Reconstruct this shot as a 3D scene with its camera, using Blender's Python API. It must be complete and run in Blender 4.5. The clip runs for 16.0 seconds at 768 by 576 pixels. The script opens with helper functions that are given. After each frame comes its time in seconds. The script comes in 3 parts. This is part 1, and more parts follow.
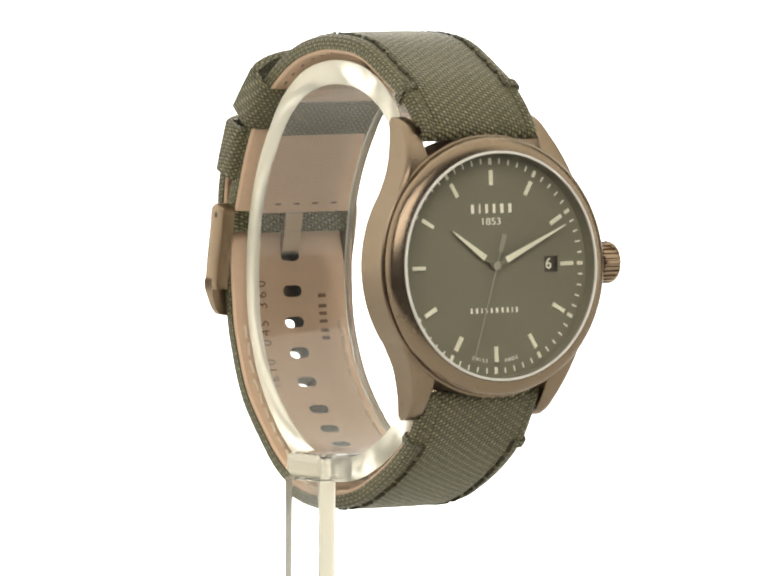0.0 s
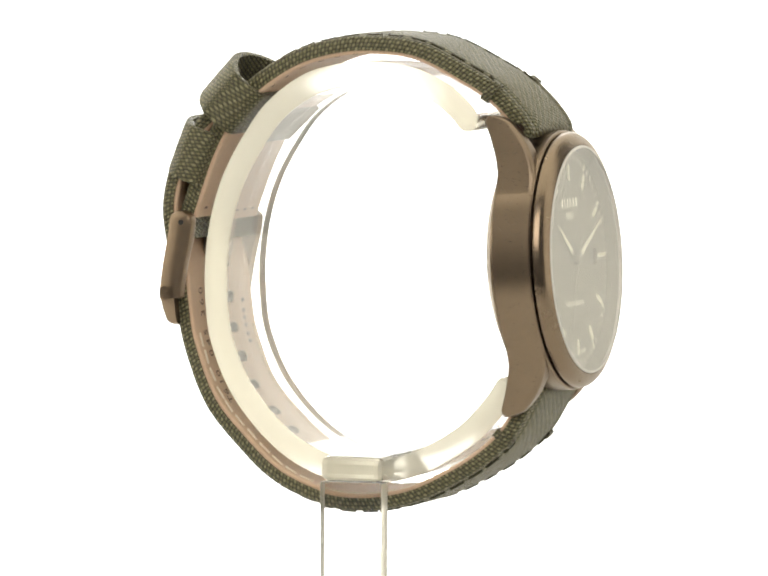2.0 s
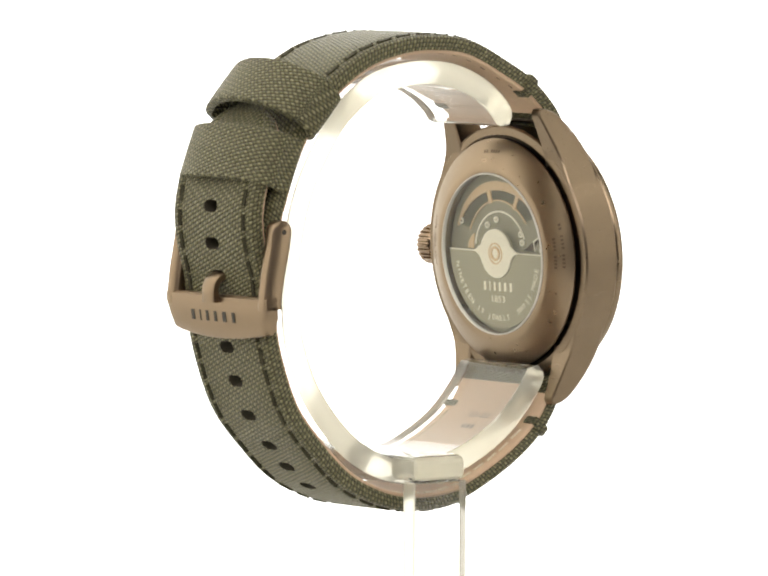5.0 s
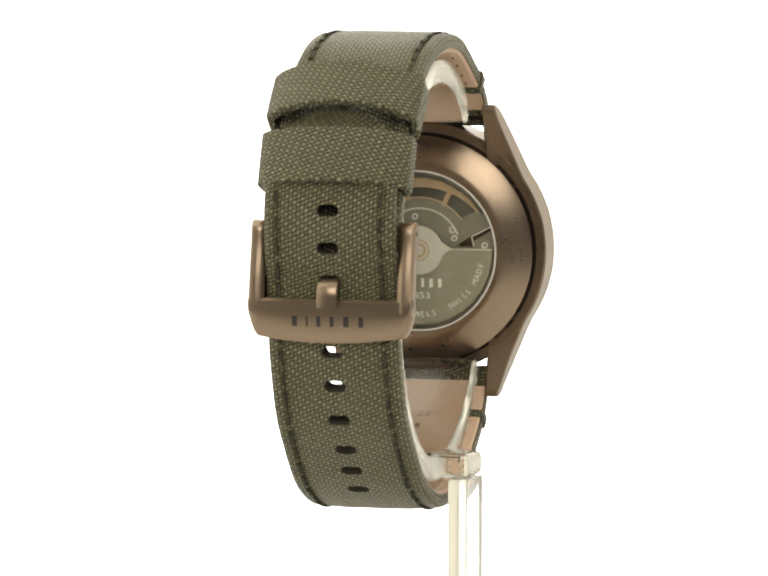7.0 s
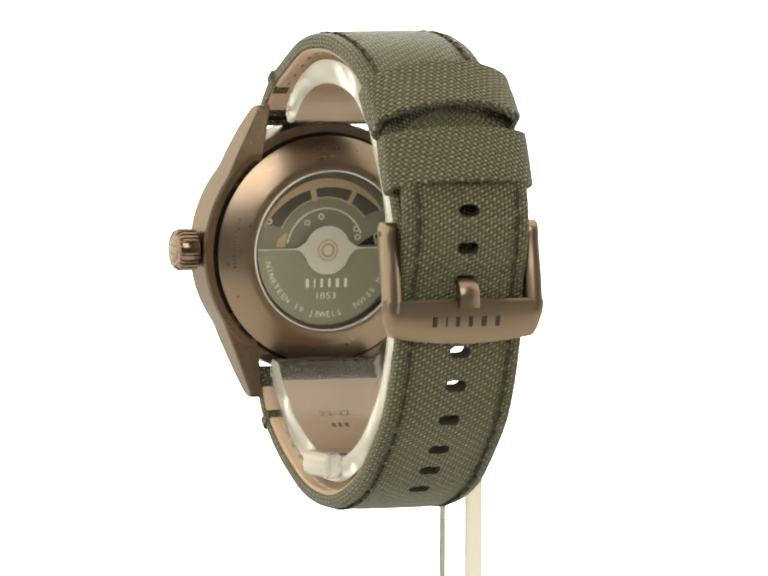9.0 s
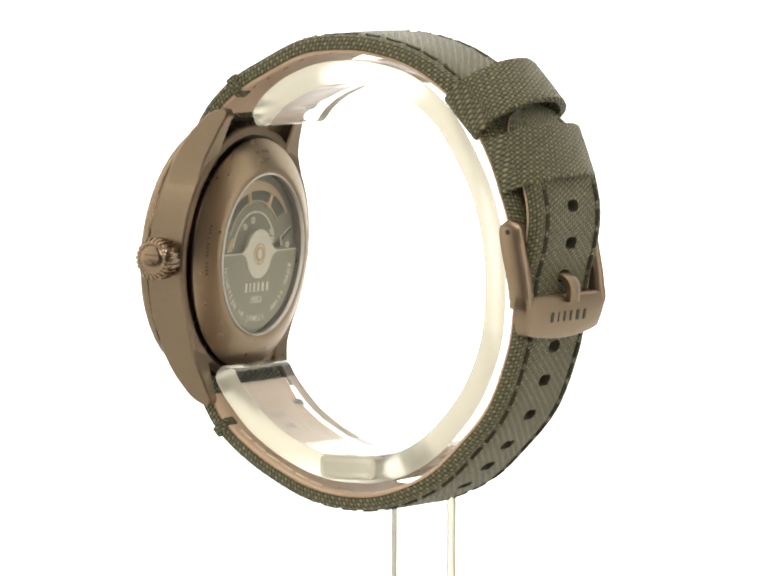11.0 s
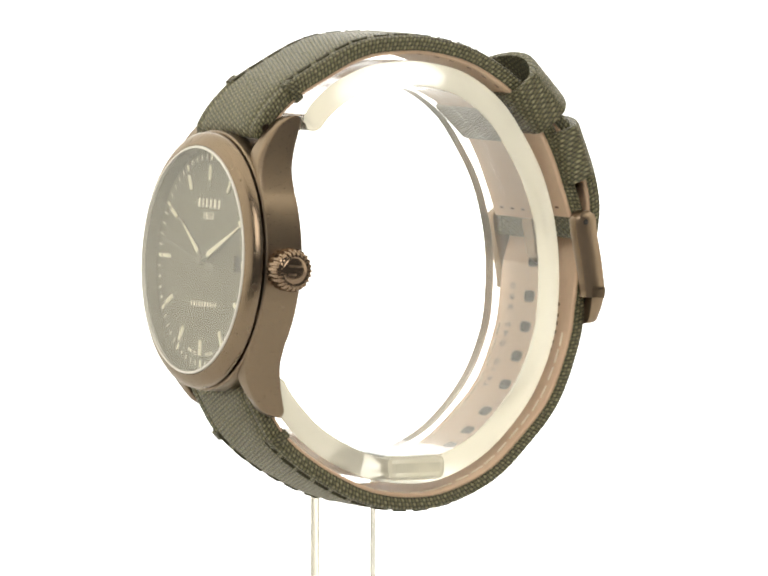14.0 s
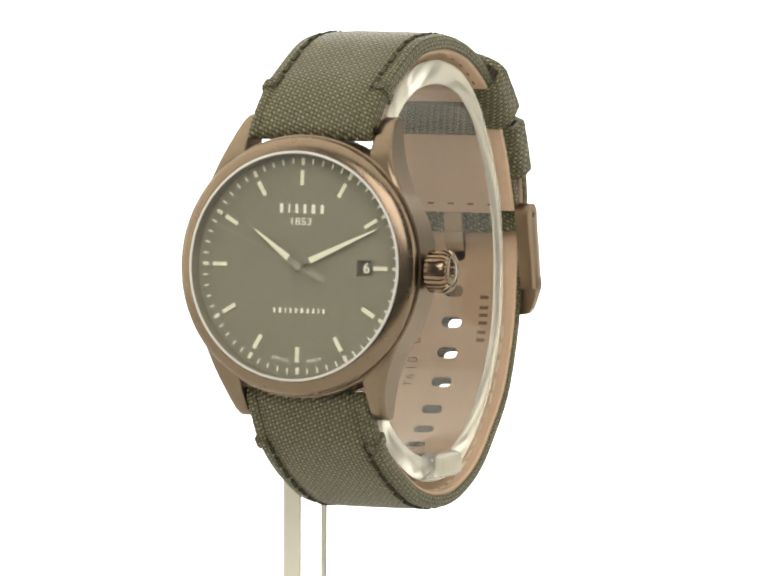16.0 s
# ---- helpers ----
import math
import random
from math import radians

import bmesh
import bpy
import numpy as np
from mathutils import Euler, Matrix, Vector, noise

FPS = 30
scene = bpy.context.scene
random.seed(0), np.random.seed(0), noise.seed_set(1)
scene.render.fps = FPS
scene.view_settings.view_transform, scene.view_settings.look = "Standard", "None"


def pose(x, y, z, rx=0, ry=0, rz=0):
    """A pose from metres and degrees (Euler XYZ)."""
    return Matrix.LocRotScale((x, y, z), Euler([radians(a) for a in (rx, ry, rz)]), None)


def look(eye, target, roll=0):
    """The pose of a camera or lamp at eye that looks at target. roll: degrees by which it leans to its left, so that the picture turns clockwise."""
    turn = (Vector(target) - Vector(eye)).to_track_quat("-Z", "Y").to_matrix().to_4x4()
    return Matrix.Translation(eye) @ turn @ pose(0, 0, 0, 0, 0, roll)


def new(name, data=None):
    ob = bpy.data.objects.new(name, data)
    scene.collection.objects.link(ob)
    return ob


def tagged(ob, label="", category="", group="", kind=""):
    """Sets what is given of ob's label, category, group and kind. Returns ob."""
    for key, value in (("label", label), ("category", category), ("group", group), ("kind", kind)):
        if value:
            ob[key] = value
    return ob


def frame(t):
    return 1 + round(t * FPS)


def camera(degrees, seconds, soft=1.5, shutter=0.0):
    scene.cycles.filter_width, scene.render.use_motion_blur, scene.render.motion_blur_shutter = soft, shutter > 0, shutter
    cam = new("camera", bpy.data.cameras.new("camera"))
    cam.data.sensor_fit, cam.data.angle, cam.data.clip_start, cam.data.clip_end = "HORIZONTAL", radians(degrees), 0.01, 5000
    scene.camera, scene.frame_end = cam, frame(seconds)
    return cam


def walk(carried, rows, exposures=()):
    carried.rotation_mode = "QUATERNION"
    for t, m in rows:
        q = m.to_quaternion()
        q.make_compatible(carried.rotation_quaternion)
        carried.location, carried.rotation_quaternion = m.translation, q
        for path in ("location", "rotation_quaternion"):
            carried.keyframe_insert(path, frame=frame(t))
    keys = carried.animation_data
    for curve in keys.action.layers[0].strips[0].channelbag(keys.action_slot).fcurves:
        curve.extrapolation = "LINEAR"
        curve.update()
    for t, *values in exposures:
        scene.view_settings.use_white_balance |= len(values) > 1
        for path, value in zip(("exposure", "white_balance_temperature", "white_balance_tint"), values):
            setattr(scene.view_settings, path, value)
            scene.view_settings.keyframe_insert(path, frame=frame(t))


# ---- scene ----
# lens, camera and its stand-still path: a long lens, 1.46 m from a watch on a turntable
MM = 0.001
HUB = 0.14                      # height of the picture's middle on the turntable's axis
cam = camera(5.02, 16.0, soft=2.15)
EYE = (0.0, -1.457, HUB + 0.0965)
AIM = pose(*EYE, 90 - 3.79, -0.2, 0.009)
walk(cam, [(0.0, AIM), (16.0, AIM)], exposures=[(0.0, 0.0), (16.0, 0.0)])

# the turntable turns evenly, degrees
TURNS = [(t, 32.7 + 18.925 * t) for t in range(17)]

# ---- light: added glowing panels round the watch, a dim room behind the camera ----
world = bpy.data.worlds.new("dim_room")
scene.world = world
world.use_nodes = True
world.node_tree.nodes["Background"].inputs[0].default_value = (1.0, 0.96, 0.9, 1)
world.node_tree.nodes["Background"].inputs[1].default_value = 0.12


# the panels' own glow; no lamps stand outside them
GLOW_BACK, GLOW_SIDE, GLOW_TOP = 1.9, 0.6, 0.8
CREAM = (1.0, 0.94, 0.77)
# soft box above the camera
box = bpy.data.lights.new("soft_box", "AREA")
box.shape, box.size, box.size_y, box.energy, box.color = "RECTANGLE", 1.1, 0.75, 10.0, (1.0, 0.95, 0.86)
box_ob = new("soft_box", box)
box_ob.matrix_world = look((0.0, -1.2, HUB + 0.72), (0.0, 0.0, HUB))


# ---- materials ----
class Nodes:
    def __init__(self, name):
        self.mat = bpy.data.materials.new(name)
        self.mat.use_nodes = True
        self.t = self.mat.node_tree
        self.bsdf = self.t.nodes["Principled BSDF"]
        self.out = self.t.nodes["Material Output"]

    def add(self, kind, **ins):
        n = self.t.nodes.new(kind)
        for k, v in ins.items():
            self.put(n.inputs[k.replace("_", " ")] if k.replace("_", " ") in n.inputs else n.inputs[int(k[1:])], v)
        return n

    def put(self, socket, v):
        if isinstance(v, bpy.types.NodeSocket):
            self.t.links.new(v, socket)
        elif isinstance(v, bpy.types.Node):
            self.t.links.new(v.outputs[0], socket)
        else:
            socket.default_value = v

    def math(self, op, a, b=0.0):
        n = self.t.nodes.new("ShaderNodeMath")
        n.operation = op
        self.put(n.inputs[0], a)
        self.put(n.inputs[1], b)
        return n.outputs[0]

    def ramp(self, fac, stops):
        n = self.t.nodes.new("ShaderNodeValToRGB")
        els = n.color_ramp.elements
        while len(els) < len(stops):
            els.new(0.5)
        for e, (p, c) in zip(els, stops):
            e.position, e.color = p, (*c, 1)
        self.put(n.inputs[0], fac)
        return n.outputs[0]

    def noise(self, scale, detail=3.0, vec=None, rough=0.5):
        n = self.add("ShaderNodeTexNoise", Scale=scale, Detail=detail, Roughness=rough)
        if vec is not None:
            self.put(n.inputs["Vector"], vec)
        return n.outputs["Fac"]

    def objco(self, scale=(1, 1, 1)):
        c = self.t.nodes.new("ShaderNodeTexCoord")
        m = self.t.nodes.new("ShaderNodeMapping")
        m.inputs["Scale"].default_value = scale
        self.put(m.inputs["Vector"], c.outputs["Object"])
        return m.outputs[0]

    def mix(self, fac, a, b, mode="MIX"):
        n = self.t.nodes.new("ShaderNodeMix")
        n.data_type, n.blend_type = "RGBA", mode
        self.put(n.inputs[0], fac)
        self.put(n.inputs[6], a)
        self.put(n.inputs[7], b)
        return n.outputs[2]

    def bump(self, height, dist, strength=1.0):
        n = self.add("ShaderNodeBump", Distance=dist, Strength=strength)
        self.put(n.inputs["Height"], height)
        self.put(self.bsdf.inputs["Normal"], n.outputs[0])

    def set(self, **ins):
        for k, v in ins.items():
            self.put(self.bsdf.inputs[k.replace("_", " ")], v)
        return self


def m_metal(name, base, rough, brush=(300, 300, 300), bump=0.0, aniso=0.0):
    n = Nodes(name)
    g = n.noise(1.0, 2.0, n.objco(brush))
    w = n.noise(140.0, 4.0, n.objco())
    dark = tuple(c * 0.86 for c in base)
    col = n.mix(n.math("MULTIPLY", w, 0.9), (*base, 1), (*dark, 1))
    n.set(Base_Color=col, Metallic=1.0, Anisotropic=aniso)
    n.put(n.bsdf.inputs["Roughness"], n.math("ADD", n.math("MULTIPLY", g, 0.14), rough - 0.07))
    if bump:
        n.bump(g, bump, 0.5)
    return n.mat


BRONZE = (0.25, 0.191, 0.135)
M_BRUSHED = m_metal("brushed_bronze_pvd_steel", BRONZE, 0.3, (900, 900, 9000), 0.000006, 0.2)
M_BEZEL = m_metal("satin_bronze_pvd_steel", BRONZE, 0.25, (500, 500, 500))
# lighter copy of the bronze; the back's missing light is put into its colour
M_BACK = m_metal("brightened_case_back_steel", (0.33, 0.252, 0.178), 0.3, (700, 700, 700))
M_POLISH = m_metal("polished_bronze_pvd_steel", (0.3, 0.22, 0.155), 0.16)
M_BUCKLE = m_metal("satin_bronze_buckle_steel", (0.32, 0.24, 0.168), 0.33, (300, 6000, 6000), 0.00001)
# dark bronze of the spring bars; elsewhere it paints groove and gap shade
M_DARKMETAL = m_metal("dark_bronze_groove_shade", (0.05, 0.037, 0.028), 0.4)


def m_fabric(name, tone=1.0, pitch=0.68):
    n = Nodes(name)
    uv = n.t.nodes.new("ShaderNodeUVMap")
    s = n.t.nodes.new("ShaderNodeSeparateXYZ")
    wob = n.noise(0.9, 2.0, uv.outputs[0])
    n.put(s.inputs[0], uv.outputs[0])
    k = math.pi / pitch
    u = n.math("MULTIPLY", n.math("ADD", s.outputs[0], n.math("MULTIPLY", wob, 0.25)), k)
    skew = n.math("ADD", s.outputs[1], n.math("MULTIPLY", s.outputs[0], 0.38))
    v = n.math("MULTIPLY", n.math("ADD", skew, n.math("MULTIPLY", wob, 0.25)), k)
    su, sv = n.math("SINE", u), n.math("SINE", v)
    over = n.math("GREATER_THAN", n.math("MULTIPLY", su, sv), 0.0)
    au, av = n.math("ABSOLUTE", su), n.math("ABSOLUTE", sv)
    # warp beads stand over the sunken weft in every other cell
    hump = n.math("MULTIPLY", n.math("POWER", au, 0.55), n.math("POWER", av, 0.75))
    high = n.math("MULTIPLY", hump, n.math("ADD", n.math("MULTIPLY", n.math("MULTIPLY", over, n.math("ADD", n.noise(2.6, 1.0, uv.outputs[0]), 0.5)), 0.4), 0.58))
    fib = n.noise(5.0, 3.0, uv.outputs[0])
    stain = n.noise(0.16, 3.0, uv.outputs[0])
    # warp and weft tones, with crease shade and bead glints painted in
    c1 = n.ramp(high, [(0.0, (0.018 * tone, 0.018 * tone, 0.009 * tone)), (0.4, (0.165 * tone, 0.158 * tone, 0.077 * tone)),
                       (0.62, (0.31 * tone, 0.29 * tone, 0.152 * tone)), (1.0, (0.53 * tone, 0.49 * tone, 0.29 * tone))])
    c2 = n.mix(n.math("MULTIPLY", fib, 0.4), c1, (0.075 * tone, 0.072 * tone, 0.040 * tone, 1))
    patch = n.ramp(n.noise(1.3, 2.0, uv.outputs[0]), [(0.3, (0.7, 0.7, 0.7)), (0.7, (1.2, 1.2, 1.2))])
    c2 = n.mix(0.8, c2, patch, "MULTIPLY")
    c3 = n.mix(n.math("MULTIPLY", stain, 0.3), c2, (0.10 * tone, 0.085 * tone, 0.045 * tone, 1))
    n.set(Base_Color=c3, Roughness=0.42, Specular_IOR_Level=0.5)
    n.bump(n.math("ADD", high, n.math("MULTIPLY", fib, 0.25)), 0.0006, 1.0)
    return n.mat


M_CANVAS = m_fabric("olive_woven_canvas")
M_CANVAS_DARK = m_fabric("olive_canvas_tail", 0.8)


def m_plain(name, base, rough, spread=0.25, scale=900.0, bump=0.00003, **more):
    n = Nodes(name)
    g = n.noise(scale, 4.0, n.objco())
    w = n.noise(scale / 9, 3.0, n.objco())
    a = n.mix(g, tuple(c * (1 - spread) for c in base) + (1,), tuple(min(1, c * (1 + spread)) for c in base) + (1,))
    b = n.mix(n.math("MULTIPLY", w, 0.5), a, tuple(c * (1 - spread * 0.8) for c in base) + (1,))
    n.set(Base_Color=b, Roughness=rough, **more)
    if bump:
        n.bump(g, bump, 0.6)
    return n.mat


M_LINING = m_plain("tan_leather_lining", (0.66, 0.472, 0.325), 0.5, 0.1)
M_PRINT = m_plain("stamped_brown_print", (0.2, 0.12, 0.08), 0.6)
M_THREAD = m_plain("dark_olive_thread", (0.06, 0.056, 0.032), 0.8, 0.3, 4000.0)
M_PALETHREAD = m_plain("pale_beige_thread", (0.8, 0.72, 0.58), 0.8, 0.1, 4000.0)
M_INK = m_plain("black_engraved_ink", (0.03, 0.025, 0.02), 0.5)
M_LUME = m_plain("cream_lume_paint", (0.72, 0.70, 0.55), 0.5, 0.05)
M_WHITE = m_plain("pale_dial_print", (0.78, 0.76, 0.64), 0.5, 0.05)
# pale colour for the bright ring that light makes in the glass edges
M_RIM = m_plain("crystal_rim_light", (0.7, 0.68, 0.63), 0.2, 0.05)
M_DATE = m_plain("dark_date_disc", (0.06, 0.055, 0.042), 0.5)
M_ROTOR = m_plain("grey_brushed_rotor", (0.32, 0.302, 0.22), 0.4, 0.08, 900.0, 0.0, Metallic=0.35)
M_BRIDGE = m_plain("grey_movement_bridge", (0.25, 0.238, 0.175), 0.45, 0.1, 900.0, 0.0, Metallic=0.35)


M_SHADE = m_plain("grey_opening_shade", (0.085, 0.08, 0.06), 0.45, 0.2, 900.0, 0.0, Metallic=0.4)
M_GOLD = m_plain("gilt_movement_plate", (0.6, 0.45, 0.28), 0.35, 0.08, 900.0, 0.0, Metallic=0.5)
M_HUB = m_plain("bright_silver_hub", (0.75, 0.72, 0.62), 0.35, 0.05, 900.0, 0.0, Metallic=0.5)


def m_dial():
    n = Nodes("dark_olive_grey_sunray_dial")
    n.set(Base_Color=n.mix(n.noise(120.0, 2.0, n.objco()), (0.158, 0.146, 0.102, 1), (0.168, 0.155, 0.109, 1)),
          Roughness=0.65, Metallic=0.0)
    return n.mat


M_DIAL = m_dial()
M_ENGRAVED = m_plain("shallow_engraving", (0.17, 0.12, 0.085), 0.5, 0.1, 900.0, 0.0, Metallic=0.6)
M_SECOND = m_plain("pale_grey_seconds_paint", (0.27, 0.255, 0.2), 0.45, 0.05)
# black for the keepers' inner faces: the shade inside, put into the colour
M_KEEPER_SHADE = m_plain("keeper_inside_shade", (0.02, 0.019, 0.015), 0.85)
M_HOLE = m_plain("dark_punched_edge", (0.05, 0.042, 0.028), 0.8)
M_GREYPAINT = m_plain("grey_hand_paint", (0.175, 0.163, 0.118), 0.5, 0.05)


def m_crystal():
    n = Nodes("coated_sapphire_crystal")
    n.set(Base_Color=(0.99, 0.99, 0.97, 1), Transmission_Weight=1.0, IOR=1.37)
    n.set(Roughness=0.0)
    return n.mat


M_CRYSTAL = m_crystal()


def m_acrylic():
    n = Nodes("clear_acrylic")
    n.set(Base_Color=(1.0, 1.0, 1.0, 1), Transmission_Weight=1.0, IOR=1.49, Roughness=0.0)
    return n.mat


M_ACRYLIC = m_acrylic()


# cream, slightly rough acrylic; the light clear edges carry is painted in
def m_edge_light():
    n = Nodes("acrylic_edge_light")
    g = n.noise(900.0, 2.0, n.objco())
    n.set(Base_Color=(0.985, 0.955, 0.84, 1), Transmission_Weight=0.65, IOR=1.49)
    n.put(n.bsdf.inputs["Roughness"], n.math("ADD", n.math("MULTIPLY", g, 0.1), 0.14))
    return n.mat


M_EDGE_LIGHT = m_edge_light()


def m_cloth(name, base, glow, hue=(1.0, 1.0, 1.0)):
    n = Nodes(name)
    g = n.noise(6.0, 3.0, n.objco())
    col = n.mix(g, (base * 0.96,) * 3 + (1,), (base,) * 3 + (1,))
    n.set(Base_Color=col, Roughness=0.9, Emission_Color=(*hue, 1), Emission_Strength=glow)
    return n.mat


# ---- mesh helpers ----
def part(name, bm, material, parent, label="", smooth=True):
    me = bpy.data.meshes.new(name)
    bmesh.ops.recalc_face_normals(bm, faces=bm.faces)
    bm.to_mesh(me)
    bm.free()
    return link(name, me, material, parent, label, smooth)


def link(name, me, material, parent, label="", smooth=True):
    me.materials.clear()
    me.materials.append(material)
    if smooth:
        for p in me.polygons:
            p.use_smooth = True
        me.set_sharp_from_angle(angle=radians(38))
    ob = new(name, me)
    ob.parent = parent
    if label:
        tagged(ob, label)
    return ob


def put_box(bm, lo, hi, bevel=0.0, m=Matrix()):
    """A box between two corners, in millimetres, with rounded edges."""
    lo, hi = Vector(lo) * MM, Vector(hi) * MM
    made = bmesh.ops.create_cube(bm, size=1.0)["verts"]
    for v in made:
        v.co = m @ Vector([(lo[i] + hi[i]) / 2 + v.co[i] * (hi[i] - lo[i]) for i in range(3)])
    if bevel:
        edges = list({e for v in made for e in v.link_edges})
        bmesh.ops.bevel(bm, geom=edges, offset=bevel * MM, segments=3, affect="EDGES", profile=0.5)
    return bm


def put_lathe(bm, profile, m=Matrix(), steps=96, closed=True, squash=None):
    """A profile of (radius, height) in millimetres turned round the local z axis."""
    rings = []
    for i in range(steps):
        a = 2 * math.pi * i / steps
        k = squash(a) if squash else 1.0
        rings.append([bm.verts.new(m @ Vector((r * k * math.cos(a) * MM, r * k * math.sin(a) * MM, h * MM))) for r, h in profile])
    for i in range(steps):
        a, b = rings[i], rings[(i + 1) % steps]
        for j in range(len(profile) if closed else len(profile) - 1):
            k = (j + 1) % len(profile)
            bm.faces.new((a[j], b[j], b[k], a[k]))
    return bm


def put_disc(bm, r, h0, h1, m=Matrix(), steps=64, chamfer=0.0):
    c = chamfer
    prof = [(r - c, h1), (r, h1 - c), (r, h0 + c), (r - c, h0)] if c else [(r, h1), (r, h0)]
    rings = []
    for i in range(steps):
        a = 2 * math.pi * i / steps
        rings.append([bm.verts.new(m @ Vector((q * math.cos(a) * MM, q * math.sin(a) * MM, h * MM))) for q, h in prof])
    for i in range(steps):
        a, b = rings[i], rings[(i + 1) % steps]
        for j in range(len(prof) - 1):
            bm.faces.new((a[j], b[j], b[j + 1], a[j + 1]))
    bm.faces.new([q[0] for q in rings])
    bm.faces.new([q[-1] for q in rings])
    return bm


def put_prism(bm, outline, h0, h1, m=Matrix()):
    """A flat outline (x, y) in millimetres given thickness along local z."""
    a = [bm.verts.new(m @ Vector((x * MM, y * MM, h0 * MM))) for x, y in outline]
    b = [bm.verts.new(m @ Vector((x * MM, y * MM, h1 * MM))) for x, y in outline]
    n = len(outline)
    for i in range(n):
        bm.faces.new((a[i], a[(i + 1) % n], b[(i + 1) % n], b[i]))
    bm.faces.new(a)
    bm.faces.new(b)
    return bm


def spline(points, step):
    """Points about one step apart along a smooth curve through the control points."""
    pts = [Vector(p) for p in points]
    pts = [pts[0] * 2 - pts[1], *pts, pts[-1] * 2 - pts[-2]]
    fine = []
    for i in range(1, len(pts) - 2):
        p0, p1, p2, p3 = pts[i - 1:i + 3]
        for j in range(40):
            t = j / 40
            fine.append(0.5 * (2 * p1 + (p2 - p0) * t + (2 * p0 - 5 * p1 + 4 * p2 - p3) * t * t + (3 * p1 - p0 - 3 * p2 + p3) * t ** 3))
    fine.append(pts[-2])
    out, run, last = [fine[0]], 0.0, fine[0]
    for p in fine[1:]:
        run += (p - last).length
        if run >= step:
            out.append(p)
            run = 0.0
        last = p
    return out


MID = Vector((0.0, -1.0))


def frames_of(path):
    """Along a (y, z) path: place, outward normal, run so far."""
    res, s = [], 0.0
    for i, p in enumerate(path):
        d = (path[min(i + 1, len(path) - 1)] - path[max(i - 1, 0)]).normalized()
        n = Vector((-d.y, d.x))
        if n.dot(p - MID) < 0:
            n = -n
        if i:
            s += (p - path[i - 1]).length
        res.append((p, n, s))
    return res


def put_sweep(bm, frames, section, uv, width=None, thick=None):
    """Sweep a closed section of (x, n, u) along frames; writes a map in millimetres."""
    total = frames[-1][2]
    rows = []
    for p, n, s in frames:
        kw = width(s, total) if width else 1.0
        kt = thick(s, total) if thick else 1.0
        rows.append([bm.verts.new(Vector((x * kw, p.x + n.x * h * kt, p.y + n.y * h * kt)) * MM) for x, h, _ in section])
    m = len(section)
    for i in range(len(rows) - 1):
        for j in range(m):
            k = (j + 1) % m
            f = bm.faces.new((rows[i][j], rows[i][k], rows[i + 1][k], rows[i + 1][j]))
            u0, u1 = section[j][2], section[j + 1][2] if j + 1 < m else section[j][2] + 1.0
            for l, c in zip(f.loops, ((u0, frames[i][2]), (u1, frames[i][2]), (u1, frames[i + 1][2]), (u0, frames[i + 1][2]))):
                l[uv].uv = c
    for row, s in ((rows[0], 0.0), (rows[-1], total)):
        f = bm.faces.new(row)
        for l, q in zip(f.loops, section):
            l[uv].uv = (q[0], s + q[1])
    return bm


def run_section(pts):
    """Adds the run along the section to its (x, n) points."""
    out, u = [], 0.0
    for i, (x, h) in enumerate(pts):
        if i:
            u += math.hypot(x - pts[i - 1][0], h - pts[i - 1][1])
        out.append((x, h, u))
    return out


def text_mesh(body, height, width=None, depth=0.05, bold=0.0):
    """Plain built-in lettering as a mesh, centred, in metres; lies in local xy."""
    cu = bpy.data.curves.new("lettering", "FONT")
    cu.body, cu.size, cu.align_x, cu.align_y = body, height * MM / 0.7, "CENTER", "CENTER"
    cu.extrude, cu.offset, cu.resolution_u = depth * MM / 2, bold * MM, 3
    ob = bpy.data.objects.new("lettering", cu)
    scene.collection.objects.link(ob)
    me = bpy.data.meshes.new_from_object(ob.evaluated_get(bpy.context.evaluated_depsgraph_get()))
    bpy.data.objects.remove(ob)
    bpy.data.curves.remove(cu)
    if width:
        xs = [v.co.x for v in me.vertices]
        k = width * MM / (max(xs) - min(xs))
        mid = (max(xs) + min(xs)) / 2
        for v in me.vertices:
            v.co.x = (v.co.x - mid) * k
    return me


def put_mesh(bm, me, m):
    me.transform(m)
    bm.from_mesh(me)
    bpy.data.meshes.remove(me)


def put_bars(bm, widths, height, total, m, depth=0.06):
    """A row of plain upright blocks in place of a maker's word."""
    gap = 0.5
    widths = [0.3 * w + 0.08 for w in widths]
    s = total / (sum(widths) + gap * (len(widths) - 1))
    x = -total / 2
    for w in widths:
        put_box(bm, (x, -height / 2, 0), (x + w * s, height / 2, depth), 0, m)
        x += (w + gap) * s


def cut(ob, cutters):
    """Take the cutters' volume out of a mesh for good."""
    for c in cutters:
        mod = ob.modifiers.new("cut", "BOOLEAN")
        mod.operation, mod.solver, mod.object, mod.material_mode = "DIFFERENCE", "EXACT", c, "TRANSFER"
    me = bpy.data.meshes.new_from_object(ob.evaluated_get(bpy.context.evaluated_depsgraph_get()))
    ob.modifiers.clear()
    ob.data = me
    for p in me.polygons:
        p.use_smooth = True
    me.set_sharp_from_angle(angle=radians(38))


